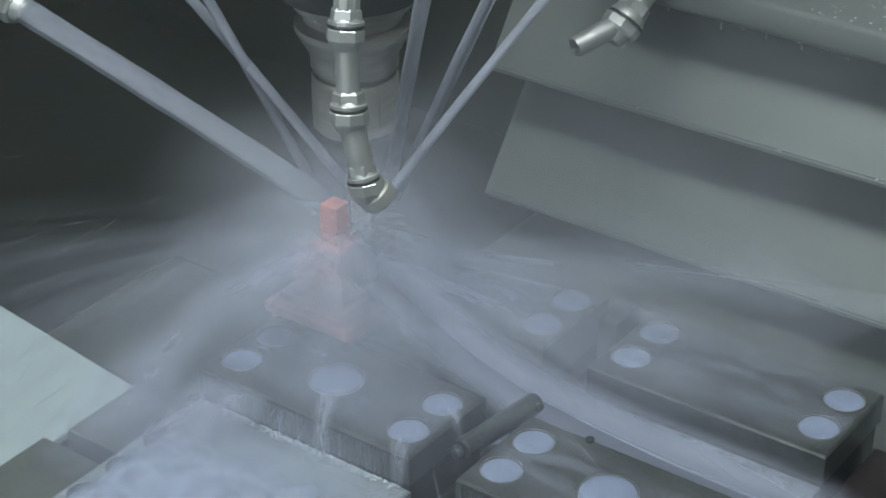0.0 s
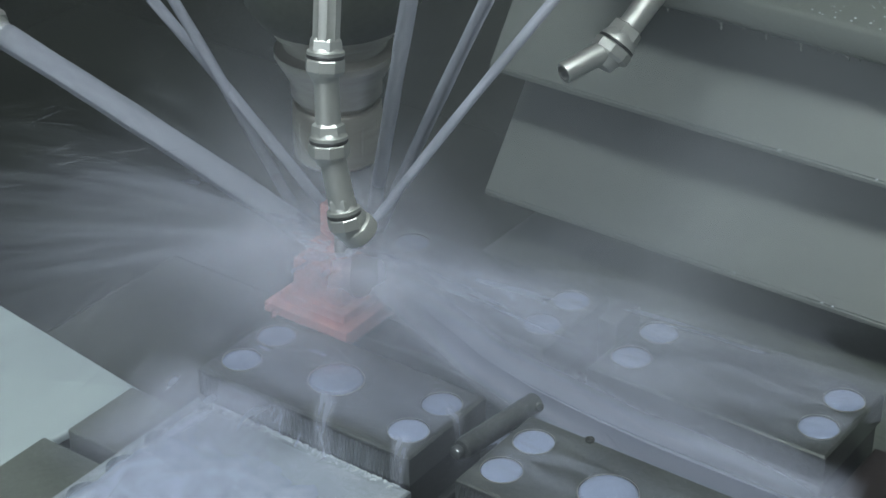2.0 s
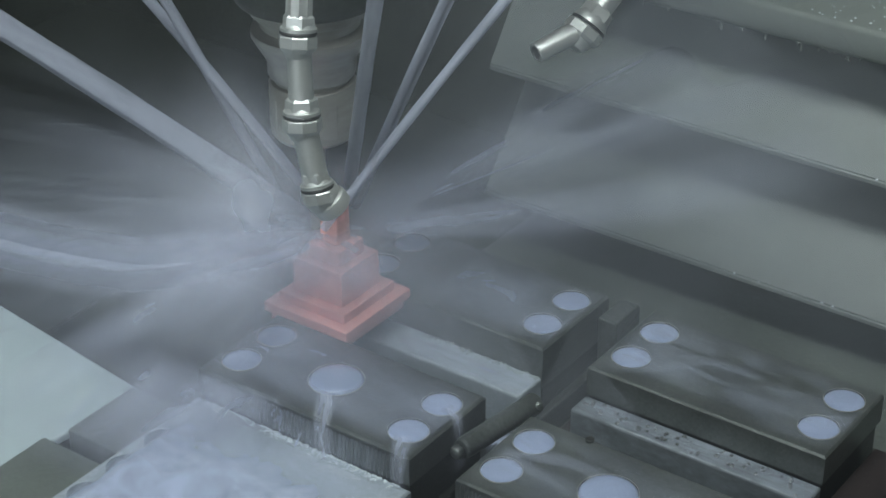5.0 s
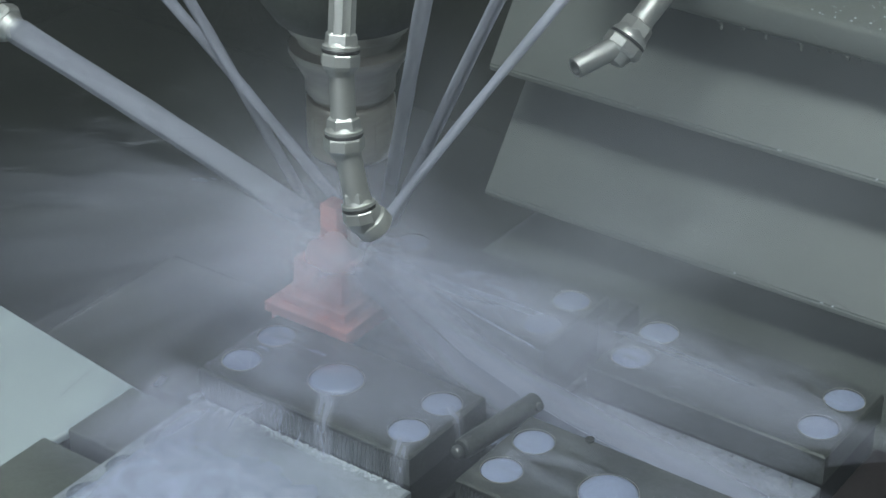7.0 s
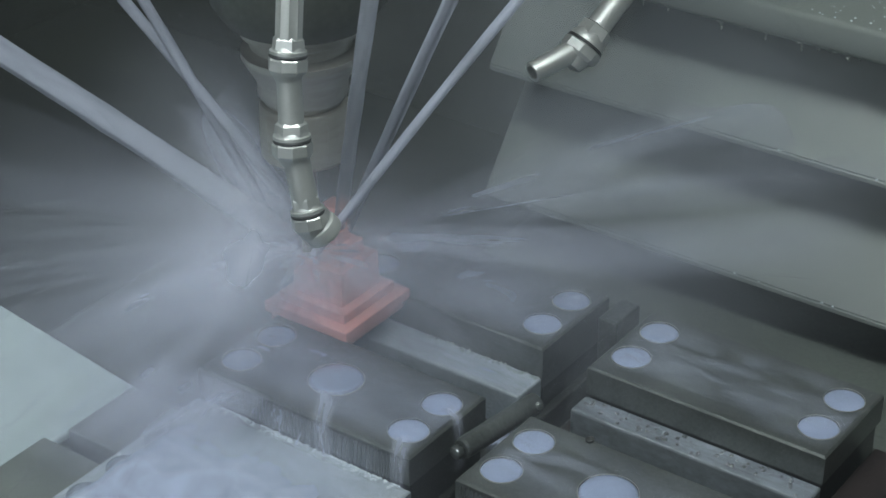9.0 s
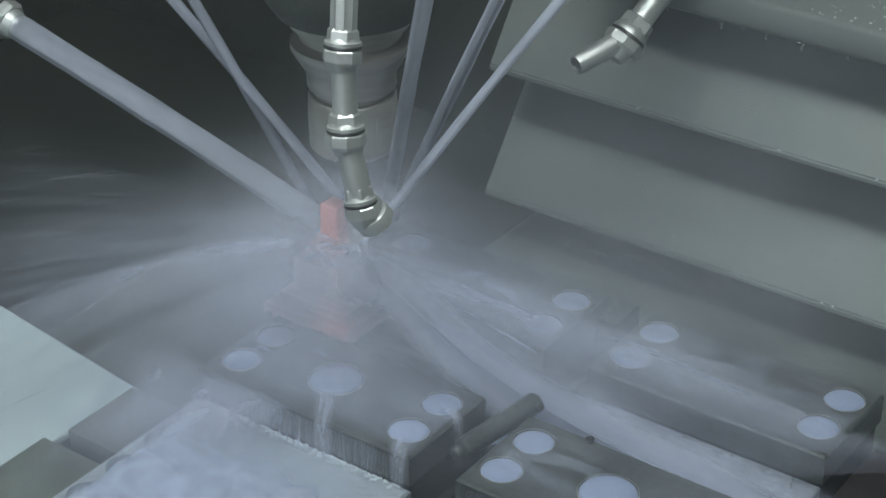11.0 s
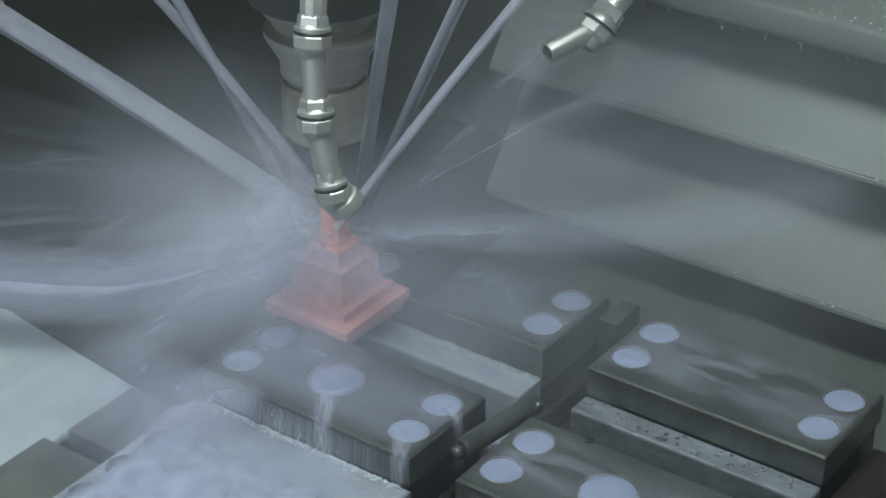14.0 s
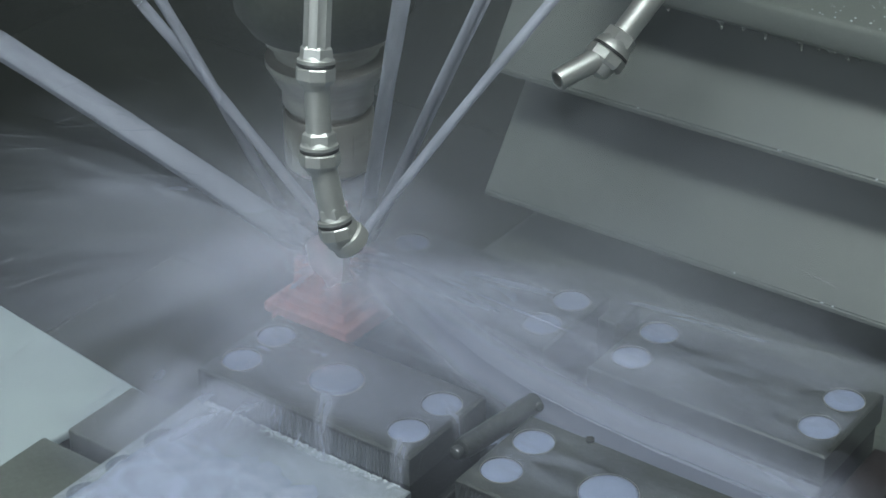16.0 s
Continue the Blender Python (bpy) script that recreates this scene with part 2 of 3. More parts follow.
structure("floor", box(-0.75, 1.05, -1.0, 0.62, -0.14, -0.10, 0), dark_wall, "dark wet sheet floor of the machine enclosure", "floor")
structure("wall_back", box(-0.75, 1.05, 0.58, 0.62, -0.10, 0.95, 0), dark_wall, "dark painted rear enclosure wall", "wall")
structure("wall_left", box(-0.79, -0.75, -1.0, 0.62, -0.14, 0.95, 0), dark_wall, "dark painted side wall of the enclosure", "wall")
structure("wall_right", box(1.05, 1.09, -1.0, 0.62, -0.14, 0.95, 0), dark_wall, "dark painted side wall of the enclosure", "wall")
front = bmesh.new()
for x0, x1, z0, z1 in ((-0.75, -0.35, -0.10, 0.95), (0.55, 1.05, -0.10, 0.95), (-0.35, 0.55, -0.10, 0.35), (-0.35, 0.55, 0.88, 0.95)):
    add_box(front, x0, x1, -1.0, -0.96, z0, z1, 0)
structure("wall_front", front, dark_wall, "dark painted front door wall with a glazed opening", "wall")
structure("ceiling", box(-0.79, 1.09, -1.0, 0.62, 0.95, 0.99, 0), dark_wall, "dark painted enclosure roof", "ceiling")

strip = empty("strip_light", pose(0.15, -0.19, 0.94))
part("housing", box(-0.34, 0.34, -0.12, 0.12, -0.008, 0.01, 0.002), casting, strip)
part("diffuser", box(-0.32, 0.32, -0.10, 0.10, -0.0125, -0.0085, 0.001), lamp_mat, strip, "glowing white diffuser")
tagged(strip, "long white strip light under the enclosure roof", "lamp")


# sloping sheet covers behind the table, each one hanging over the next
def sheet_cover(x0, x1, y, z, depth, height, lip, label):
    bm = bmesh.new()
    prof = [(y, z - lip), (y, z), (y + depth, z + height), (y + depth + 0.03, z + height), (y + depth + 0.03, z + height - 0.004), (y + depth + 0.002, z + height - 0.004), (y + 0.003, z - 0.002), (y + 0.003, z - lip)]
    ends = [[bm.verts.new((x, a, b)) for a, b in prof] for x in (x0, x1)]
    k = len(prof)
    for i in range(k):
        bm.faces.new((ends[0][i], ends[0][(i + 1) % k], ends[1][(i + 1) % k], ends[1][i]))
    bm.faces.new(ends[0])
    bm.faces.new(ends[1][::-1])
    bmesh.ops.bevel(bm, geom=[e for e in bm.edges if abs(e.verts[0].co.y - y) < 1e-5 and abs(e.verts[1].co.y - y) < 1e-5 and abs(e.verts[0].co.x - e.verts[1].co.x) > 0.1], offset=0.0007, segments=2, affect="EDGES")
    ob = part("slide_cover", bm, cover)
    return tagged(ob, label, "machine cover", "stepped slide covers", "structure")


sheet_cover(-0.037, 0.95, 0.1600, 0.1275, 0.0480, 0.0640, 0.003, "grey painted sloping sheet cover, lowest of the steps")
sheet_cover(-0.037, 0.95, 0.1629, 0.1930, 0.0400, 0.0560, 0.003, "grey painted sloping sheet cover with a wet lower edge")
rail = empty("top_cover")
smooth(part("cover_sheet", box(0.02, 0.95, 0.160, 0.42, 0.2455, 0.2600, 0.0026), cover, rail), 50)
tagged(rail, "grey top cover with a bright rounded edge and hanging drips", "machine cover", "stepped slide covers", "structure")
rnd = random.Random(5)
for i in range(46):
    x = 0.02 + 0.34 * rnd.random()
    h = rnd.choice((0.0009, 0.0012, 0.0016, 0.003)) * rnd.uniform(0.8, 1.3)
    part("drip", lathe([(0.0002, -h), (0.0008, -h + 0.0008), (0.0005, -h * 0.4), (0.0011, 0.0003)], pose(x, 0.1612, 0.2460), 8), cover, rail)


def beads(places, sizes, mat, name, label):
    """Small standing drops of water, one mesh."""
    bm = bmesh.new()
    for (x, y, z), r in zip(places, sizes):
        lathe([(r, 0), (r * 0.9, r * 0.35), (r * 0.5, r * 0.65), (r * 0.05, r * 0.72)], pose(x, y, z), 7, bm)
    return tagged(part(name, bm, mat), label, "water drops", "water drops", "stuff")


rnd = random.Random(11)
beads([(0.05 + 0.17 * rnd.random(), 0.163 + 0.07 * rnd.random() ** 1.5, 0.2599) for _ in range(220)], [rnd.uniform(0.0003, 0.0007) for _ in range(220)], bead_white, "water_beads", "bright water drops standing on the top cover")
beads([(0.02 + 0.17 * rnd.random() ** 0.6, 0.1632 + 0.003 * rnd.random(), 0.1931) for _ in range(110)], [rnd.uniform(0.0003, 0.0008) for _ in range(110)], bead_white, "water_beads", "water drops along the edge of a cover")
beads([(0.04 + 0.14 * rnd.random() ** 0.6, 0.1604 + 0.003 * rnd.random(), 0.1277) for _ in range(60)], [rnd.uniform(0.0003, 0.0007) for _ in range(60)], bead_white, "water_beads", "water drops along the lowest cover edge")
structure("tray", box(-0.034, 0.95, 0.0700, 0.34, 0.080, 0.0980, 0.001), casting, "grey painted sheet tray behind the vises", "tray")
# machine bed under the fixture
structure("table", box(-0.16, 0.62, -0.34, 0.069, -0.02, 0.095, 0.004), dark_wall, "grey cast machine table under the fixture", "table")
structure("bed_base", box(-0.14, 0.60, -0.32, 0.11, -0.10, -0.02, 0.003), casting, "grey cast machine bed", "bed")

# white guard beside the fixture
guard = pose(-0.061, -0.0545, 0.120, 0, 0, -7.5)
g = part("guard_panel", box(-0.42, 0.0, -0.30, 0.0, -0.004, 0.0, 0.0012), white_paint)
g.matrix_world = guard
tagged(g, "plain white painted guard panel beside the fixture", "guard")

# ---- fixture ----
def plate_with_holes(x0, x1, y0, y1, z0, z1, holes, ch=0.0008, depth=0.004, n=32):
    """A chamfered block whose top has round counterbores (x, y, r)."""
    bm = bmesh.new()
    a0, a1, b0, b1 = x0 + ch, x1 - ch, y0 + ch, y1 - ch
    cells = [(hx - r * 1.15, hx + r * 1.15, hy - r * 1.15, hy + r * 1.15) for hx, hy, r in holes]
    xs = sorted({a0, a1, *[c[0] for c in cells], *[c[1] for c in cells]})
    ys = sorted({b0, b1, *[c[2] for c in cells], *[c[3] for c in cells]})

    def quad(*pts):
        bm.faces.new([bm.verts.new(p) for p in pts])
    for xa, xb in zip(xs, xs[1:]):
        for ya, yb in zip(ys, ys[1:]):
            mx, my = (xa + xb) / 2, (ya + yb) / 2
            if not any(c[0] < mx < c[1] and c[2] < my < c[3] for c in cells):
                quad((xa, ya, z1), (xb, ya, z1), (xb, yb, z1), (xa, yb, z1))
    for hx, hy, r in holes:
        ring, rim, low = [], [], []
        for k in range(n):
            a = 2 * math.pi * (k + 0.5) / n
            c, s = math.cos(a), math.sin(a)
            e = r * 1.15 / max(abs(c), abs(s))
            ring.append((hx + c * e, hy + s * e, z1))
            rim.append((hx + c * r, hy + s * r, z1))
            low.append((hx + c * r, hy + s * r, z1 - depth))
        for k in range(n):
            j = (k + 1) % n
            quad(ring[k], ring[j], rim[j], rim[k])
            quad(rim[k], rim[j], low[j], low[k])
        for qx, qy in ((1, 1), (-1, 1), (-1, -1), (1, -1)):
            corner = (hx + qx * r * 1.15, hy + qy * r * 1.15, z1)
            near = sorted(ring, key=lambda p: (p[0] - corner[0]) ** 2 + (p[1] - corner[1]) ** 2)[:2]
            bm.faces.new([bm.verts.new(p) for p in (corner, *near)])
        bm.faces.new([bm.verts.new(p) for p in low])
    bmesh.ops.remove_doubles(bm, verts=bm.verts[:], dist=1e-6)
    top = [(a0, b0, z1), (a1, b0, z1), (a1, b1, z1), (a0, b1, z1)]
    mid = [(x0, y0, z1 - ch), (x1, y0, z1 - ch), (x1, y1, z1 - ch), (x0, y1, z1 - ch)]
    bot = [(x0, y0, z0), (x1, y0, z0), (x1, y1, z0), (x0, y1, z0)]
    for k in range(4):
        j = (k + 1) % 4
        quad(top[k], top[j], mid[j], mid[k])
        quad(mid[k], mid[j], bot[j], bot[k])
    quad(*bot)
    return bm


def coolant_pool(hx, hy, r, z, parent, bulge):
    prof = [(r * 0.995, z - 0.003)] + [(r * 0.995 * math.cos(a), z - 0.0004 + bulge * math.sin(a)) for a in (0, 0.25, 0.5, 0.8, 1.1, 1.35)] + [(0.0002, z - 0.0004 + bulge)]
    # paler ring round the hole: the glint off its far wall, built in
    ring = [(r * 1.0, z - 0.0006), (r * 1.002, z + 0.0003), (r * 1.025, z + 0.0003), (r * 1.03, z - 0.0002)]
    rim = bmesh.new()
    n = 32
    turned = [[rim.verts.new((hx + q * math.cos(2 * math.pi * k / n), hy + q * math.sin(2 * math.pi * k / n), h)) for k in range(n)] for q, h in ring]
    for a, b in zip(turned, turned[1:]):
        for k in range(n):
            rim.faces.new((a[k], a[(k + 1) % n], b[(k + 1) % n], b[k]))
    smooth(part("hole_glint", rim, holder_steel, parent, "pale steel ring standing for the glint on the bolt hole wall"), 60)
    return smooth(part("coolant_pool", lathe(prof, pose(hx, hy, 0), 32), milk, parent, "milky coolant standing in the bolt hole"), 60)


def serration(x0, x1, y, z0, z1, pitch=0.0019):
    """Upright gripping ridges on a jaw's outer face."""
    bm = bmesh.new()
    x = x0
    while x + pitch < x1:
        for p in (((x, y, z0), (x + pitch / 2, y - 0.0007, z0), (x + pitch / 2, y - 0.0007, z1), (x, y, z1)), ((x + pitch / 2, y - 0.0007, z0), (x + pitch, y, z0), (x + pitch, y, z1), (x + pitch / 2, y - 0.0007, z1))):
            bm.faces.new([bm.verts.new(q) for q in p])
        x += pitch
    return bm


def vise(x0, x1, rear_h, rail_y, rail_mat, label):
    root = empty("vise", pose(x0, 0, 0))
    w = x1 - x0
    inset = 0.0105
    rh = [(inset, 0.0325, 0.0077), (inset, 0.0540, 0.0077), (w - inset, 0.0325, 0.0077), (w - inset, 0.0540, 0.0077)]
    fh = [(inset, -0.0362, 0.0077), (inset, -0.0572, 0.0077), (w - inset, -0.0362, 0.0077), (w - inset, -0.0572, 0.0077), (w / 2 - 0.002, -0.0465, 0.0108)]
    rear = part("rear_jaw", plate_with_holes(0, w, 0.0170, 0.0665, ZT - rear_h, ZT, rh), steel, root)
    front_jaw = part("front_jaw", plate_with_holes(0, w, -0.0710, -0.0225, ZT - 0.0125, ZT, fh), steel, root)
    part("serration", serration(0.002, w - 0.002, -0.0711, ZT - 0.0125, ZT - 0.002), steel, front_jaw)
    for h in rh:
        coolant_pool(h[0], h[1], h[2], ZT, rear, 0.0008)
    for h in fh:
        coolant_pool(h[0], h[1], h[2], ZT, front_jaw, 0.003 if h[2] > 0.01 else 0.0008 if h[0] > w / 2 or x0 > 0 else -0.0014)
    bed = part("bed", box(-0.002, w + 0.002, -0.085, 0.0690, 0.095, ZT - 0.030, 0.001), dark_steel, root)
    part("lower_jaw", box(0.001, w - 0.001, 0.0185, 0.0650, ZT - 0.030, ZT - rear_h, 0.0005), dark_steel, root)
    part("lower_jaw", box(0.001, w - 0.001, -0.0695, -0.0240, ZT - 0.030, ZT - 0.0125, 0.0005), dark_steel, root)
    rail_ob = part("slide_rail", box(0.0, w, rail_y, 0.0168, ZT - 0.030, ZT - 0.0132, 0.0010), rail_mat, root, "wet slide rail between the jaws")
    return tagged(root, label, "vise", "twin vises on the plate")


vise(-0.0125, 0.0895, 0.0185, 0.0000, plate_steel, "wet dark steel vise clamping the copper electrode blank")
vise(0.1100, 0.2115, 0.0125, 0.0052, rail_steel, "wet dark steel vise standing empty, bolt holes full of coolant")

base = empty("base_plate")
bp_holes = [(-0.0045, -0.1010, 0.0072), (-0.0045, -0.1215, 0.0072), (-0.0045, -0.1420, 0.0072)]
part("plate", plate_with_holes(-0.0125, 0.0905, -0.185, -0.0715, 0.095, ZP, bp_holes), plate_steel, base)
tagged(base, "flat steel base plate flooded with milky coolant", "base plate")
for bx0, bx1, by0, by1, bz, lab in ((-0.0460, -0.0130, -0.1110, -0.0750, 0.1400, "grey steel stop block beside the base plate"), (-0.0500, -0.0130, -0.1650, -0.1195, 0.1400, "grey steel stop block, lower corner of the fixture")):
    blk = empty("stop_block")
    part("block", box(bx0, bx1, by0, by1, 0.095, bz, 0.0009), casting, blk)
    tagged(blk, lab, "stop block", "stop blocks")

rnd = random.Random(21)
beads([(0.032 + 0.056 * rnd.random(), 0.0135 + 0.0030 * rnd.random(), ZT - 0.0133) for _ in range(70)], [rnd.uniform(0.0004, 0.0010) for _ in range(70)], wet, "coolant_bubbles", "small coolant bubbles along the slide rail")
beads([(0.112 + 0.095 * rnd.random(), 0.0070 + 0.0090 * rnd.random(), ZT - 0.0133) for _ in range(60)], [rnd.uniform(0.0004, 0.0011) for _ in range(60)], steel, "metal_chips", "metal chips and bubbles lying on the slide rail")
beads([(-0.008 + 0.094 * rnd.random(), -0.0722 - 0.0035 * rnd.random() ** 3, ZP) for _ in range(260)], [rnd.uniform(0.0003, 0.0007) for _ in range(260)], bead_white, "coolant_bubbles", "foam bubbles along the foot of the jaw")

# guide bar across the gap between the two vises
bar = empty("guide_bar")
m = along((0.1000, -0.0530, ZT - 0.002), (0.1055, -0.0120, ZT - 0.002))
smooth(part("rod", lathe([(0.0034, 0), (0.0041, 0.0008), (0.0042, 0.0022), (0.0042, 0.0404), (0.0037, 0.0412)], m, 28), steel, bar))
smooth(part("end_screw", lathe([(0.0012, 0), (0.0024, 0.0006), (0.0029, 0.0020), (0.0026, 0.0034), (0.0016, 0.0040)], along((0.0992, -0.0570, ZT - 0.0025), (0.0998, -0.0530, ZT - 0.0023)), 14), steel, bar))
smooth(part("end_screw", lathe([(0.0017, 0), (0.0019, 0.0012), (0.0012, 0.0018)], along((0.1085, -0.0150, ZT - 0.0010), (0.1115, -0.0172, ZT + 0.0004)), 12), steel, bar))
tagged(bar, "round steel guide bar with screw ends between the vises", "bar")
stop = empty("stop_screw", pose(0.1368, -0.0238, ZT))
smooth(part("screw_head", lathe([(0.0016, -0.0002), (0.0018, 0.0005), (0.0017, 0.0010), (0.0010, 0.0012), (0.0007, 0.0008)], None, 14), dark_steel, stop))
tagged(stop, "small dark screw head on the edge of the empty vise jaw", "screw")
spacer = empty("spacer_block")
part("block", box(0.0897, 0.0988, 0.0575, 0.0765, 0.098, ZT - 0.0060, 0.0008), steel, spacer)
tagged(spacer, "wet steel spacer block filling the gap behind the vises", "spacer")
for sx0, sx1, sy0, sy1, sz in ((0.2130, 0.2300, -0.0600, 0.0600, ZT - 0.0200), (0.2310, 0.2900, -0.0700, 0.0640, ZT - 0.0300)):
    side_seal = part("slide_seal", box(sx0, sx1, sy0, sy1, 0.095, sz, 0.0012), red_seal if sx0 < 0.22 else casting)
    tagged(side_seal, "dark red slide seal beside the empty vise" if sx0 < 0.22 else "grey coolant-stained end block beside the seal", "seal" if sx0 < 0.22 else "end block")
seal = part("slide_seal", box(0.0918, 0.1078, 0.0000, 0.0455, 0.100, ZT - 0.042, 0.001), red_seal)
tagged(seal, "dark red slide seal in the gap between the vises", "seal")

# ---- copper electrode ----
electrode = empty("electrode", pose(0.0025, -0.0028, 0))


def tier(s, z0, z1, mat_bevel=0.0005, taper=0.0):
    bm = box(-s, s, -s, s, z0, z1, mat_bevel)
    for v in bm.verts:
        f = (v.co.z - z0) / (z1 - z0)
        v.co.x *= 1 - taper * f
        v.co.y *= 1 - taper * f
    return bm


part("clamped_foot", tier(0.0192, ZT - 0.0045, ZT - 0.0003, 0.0004), copper, electrode)
part("base_block", tier(0.0212, ZT - 0.0003, ZT + 0.0042, 0.0006), copper, electrode)
part("step", tier(0.0166, ZT + 0.0042, ZT + 0.0085), copper, electrode)
part("core", tier(0.0126, ZT + 0.0085, ZT + 0.0235, taper=0.04), copper, electrode)
part("ledge", tier(0.0082, ZT + 0.0235, ZT + 0.0300, taper=0.03), copper, electrode)
part("fin", tier(0.0044, ZT + 0.0300, ZT + 0.0470, 0.0006, 0.06), copper, electrode)
tagged(electrode, "stepped pink copper electrode being milled in the vise", "workpiece")

# ---- milling head with its coolant nozzles ----
Z0 = ZT + 0.073
head = empty("milling_head")
AX = pose(0.002, -0.003, Z0)
smooth(part("spindle_housing", lathe([(0.0215, 0.0580), (0.0280, 0.0585), (0.0330, 0.066), (0.0345, 0.080), (0.0350, 0.30), (0.040, 0.305), (0.040, 0.50)], AX, 48), dark_wall, head, "dark spindle housing"))
holder = smooth(part("tool_holder", lathe([(0.0150, 0.0240), (0.0150, 0.0262), (0.0168, 0.0266), (0.0173, 0.0275), (0.0173, 0.0325), (0.0182, 0.0345), (0.0226, 0.0425), (0.0230, 0.0432), (0.0230, 0.0456), (0.0195, 0.0474), (0.0195, 0.0512), (0.0230, 0.0530), (0.0230, 0.0575), (0.0222, 0.0582)], AX, 48), holder_steel, head))
nut = smooth(part("collet_nut", lathe([(0.0105, 0.0), (0.0155, 0.0002), (0.0171, 0.0022), (0.0171, 0.0225), (0.0165, 0.0236), (0.0150, 0.0240)], AX, 48), holder_steel, head))
for k in range(12):
    part("nut_flute", box(0.0169, 0.01725, -0.0006, 0.0006, 0.006, 0.019, 0.0002, AX @ pose(0, 0, 0, 0, 0, 30 * k + 12)), holder_steel, nut)
smooth(part("cutter", lathe([(0.0030, -0.044), (0.0030, -0.020), (0.0040, -0.018), (0.0040, 0.002)], AX, 20), holder_steel, head, "slim end mill cutter"))

PIPE = [Vector(p) for p in ((0.0376, -0.0488, 0.3307), (0.0400, -0.0548, 0.3043), (0.0436, -0.0590, 0.2750), (0.0507, -0.0604, 0.2490), (0.0548, -0.0556, 0.2395))]


def joint(a, b, parent, r=0.0067, hex_len=0.0055, ball_len=0.0085):
    """A swivel joint at b on a pipe that comes from a: hexagon collar, seal ring and ball socket."""
    m = along(b, Vector(b) + (Vector(b) - Vector(a)))
    c = part("hex_collar", lathe([(0.0046, -hex_len - 0.0014), (r * 0.84, -hex_len - 0.0004), (r * 0.88, -hex_len * 0.5)], m, 6), chrome, parent)
    smooth(part("flare", lathe([(r * 0.72, -hex_len * 0.72), (r * 0.86, -hex_len * 0.42), (r * 0.97, -0.0020), (r * 0.97, -0.0009)], m, 28), chrome, parent))
    part("seal_ring", lathe([(r * 0.95, -0.0009), (r * 0.985, -0.0005), (r * 0.985, 0.0001), (r * 0.95, 0.0004)], m, 28), rubber, parent)
    part("socket_nut", lathe([(r * 0.98, 0.0004), (r * 1.05, 0.0010), (r * 1.05, 0.0046), (r * 0.92, 0.0060)], m, 8), chrome, parent)
    smooth(part("ball_socket", lathe([(r * 0.80, 0.0058), (r * 0.76, 0.0068), (r * 0.62, ball_len), (r * 0.3, ball_len * 1.1)], m, 24), chrome, parent))
    return c


def tube(a, b, r0, r1, parent, name="tube", n=24, flute=0.0):
    d = (Vector(b) - Vector(a)).length
    return smooth(part(name, lathe([(r0, 0), (r0, d * 0.1), (r1, d * 0.9), (r1, d)], along(a, b), n, None, flute), chrome, parent))


nozzle = tube(PIPE[0] + Vector((-0.0015, 0.004, 0.02)), PIPE[1], 0.0049, 0.0049, head, "coolant_nozzle", 20, 0.13)
joint(PIPE[0], PIPE[1], nozzle)
tube(PIPE[1], PIPE[2], 0.0044, 0.0044, nozzle)
joint(PIPE[1], PIPE[2], nozzle, 0.0068)
tube(PIPE[2], PIPE[3], 0.0047, 0.0047, nozzle)
joint(PIPE[2], PIPE[3], nozzle, 0.0062)
smooth(part("nozzle_tip", lathe([(0.0050, -0.001), (0.0062, 0.0026), (0.0062, 0.0040), (0.0054, 0.0044), (0.0054, 0.0052), (0.0066, 0.0058), (0.0069, 0.0066), (0.0069, 0.0102), (0.0062, 0.0110), (0.0046, 0.0110), (0.0042, 0.006)], along(PIPE[3], PIPE[4]), 28), chrome, nozzle))

SIDE = [Vector(p) for p in ((0.0632, 0.1456, 0.2768), (0.0525, 0.1169, 0.2480), (0.0426, 0.0909, 0.2419))]
second = tube(SIDE[0], SIDE[1], 0.0052, 0.0052, head, "coolant_nozzle")
joint(SIDE[0], SIDE[1], second, 0.0083, 0.0085, 0.0105)
smooth(part("nozzle_tip", lathe([(0.0050, 0.002), (0.0044, 0.0265), (0.0041, 0.0272), (0.0031, 0.0272), (0.0031, 0.020)], along(SIDE[1], SIDE[2]), 24), chrome, second))

LEFT = Vector((-0.2004, 0.0031, 0.2335))
third = tube(LEFT + Vector((-0.010, 0.012, 0.040)), LEFT + Vector((-0.005, 0, 0.002)), 0.0062, 0.0062, head, "coolant_nozzle")
joint(LEFT - Vector((0.097, 0.001, -0.025)), LEFT, third, 0.0088, 0.007, 0.012)
tagged(head, "milling spindle with collet nut and swivelling metal coolant nozzles", "milling head")

# jets of coolant from the ring of nozzles to the cutter
JETS = []


def jet(a, b, r0, r1, back=0.0, on=0.0, label="straight milky coolant jet aimed at the cutter"):
    a, b = Vector(a), Vector(b)
    d = (b - a)
    a, b = a - d * back, b + d * on
    pts = [a.lerp(b, i / 14) + Vector((0, 0, 0.0012 * math.sin(math.pi * i / 14))) for i in range(15)]
    rnd = random.Random(len(JETS))
    ob = spray("coolant_jet", flow(pts, [(r0 + (r1 - r0) * i / 14) * rnd.uniform(0.95, 1.05) for i in range(15)], 14, True), jet_mat, label, "coolant jet", "coolant jets")
    JETS.append(ob)


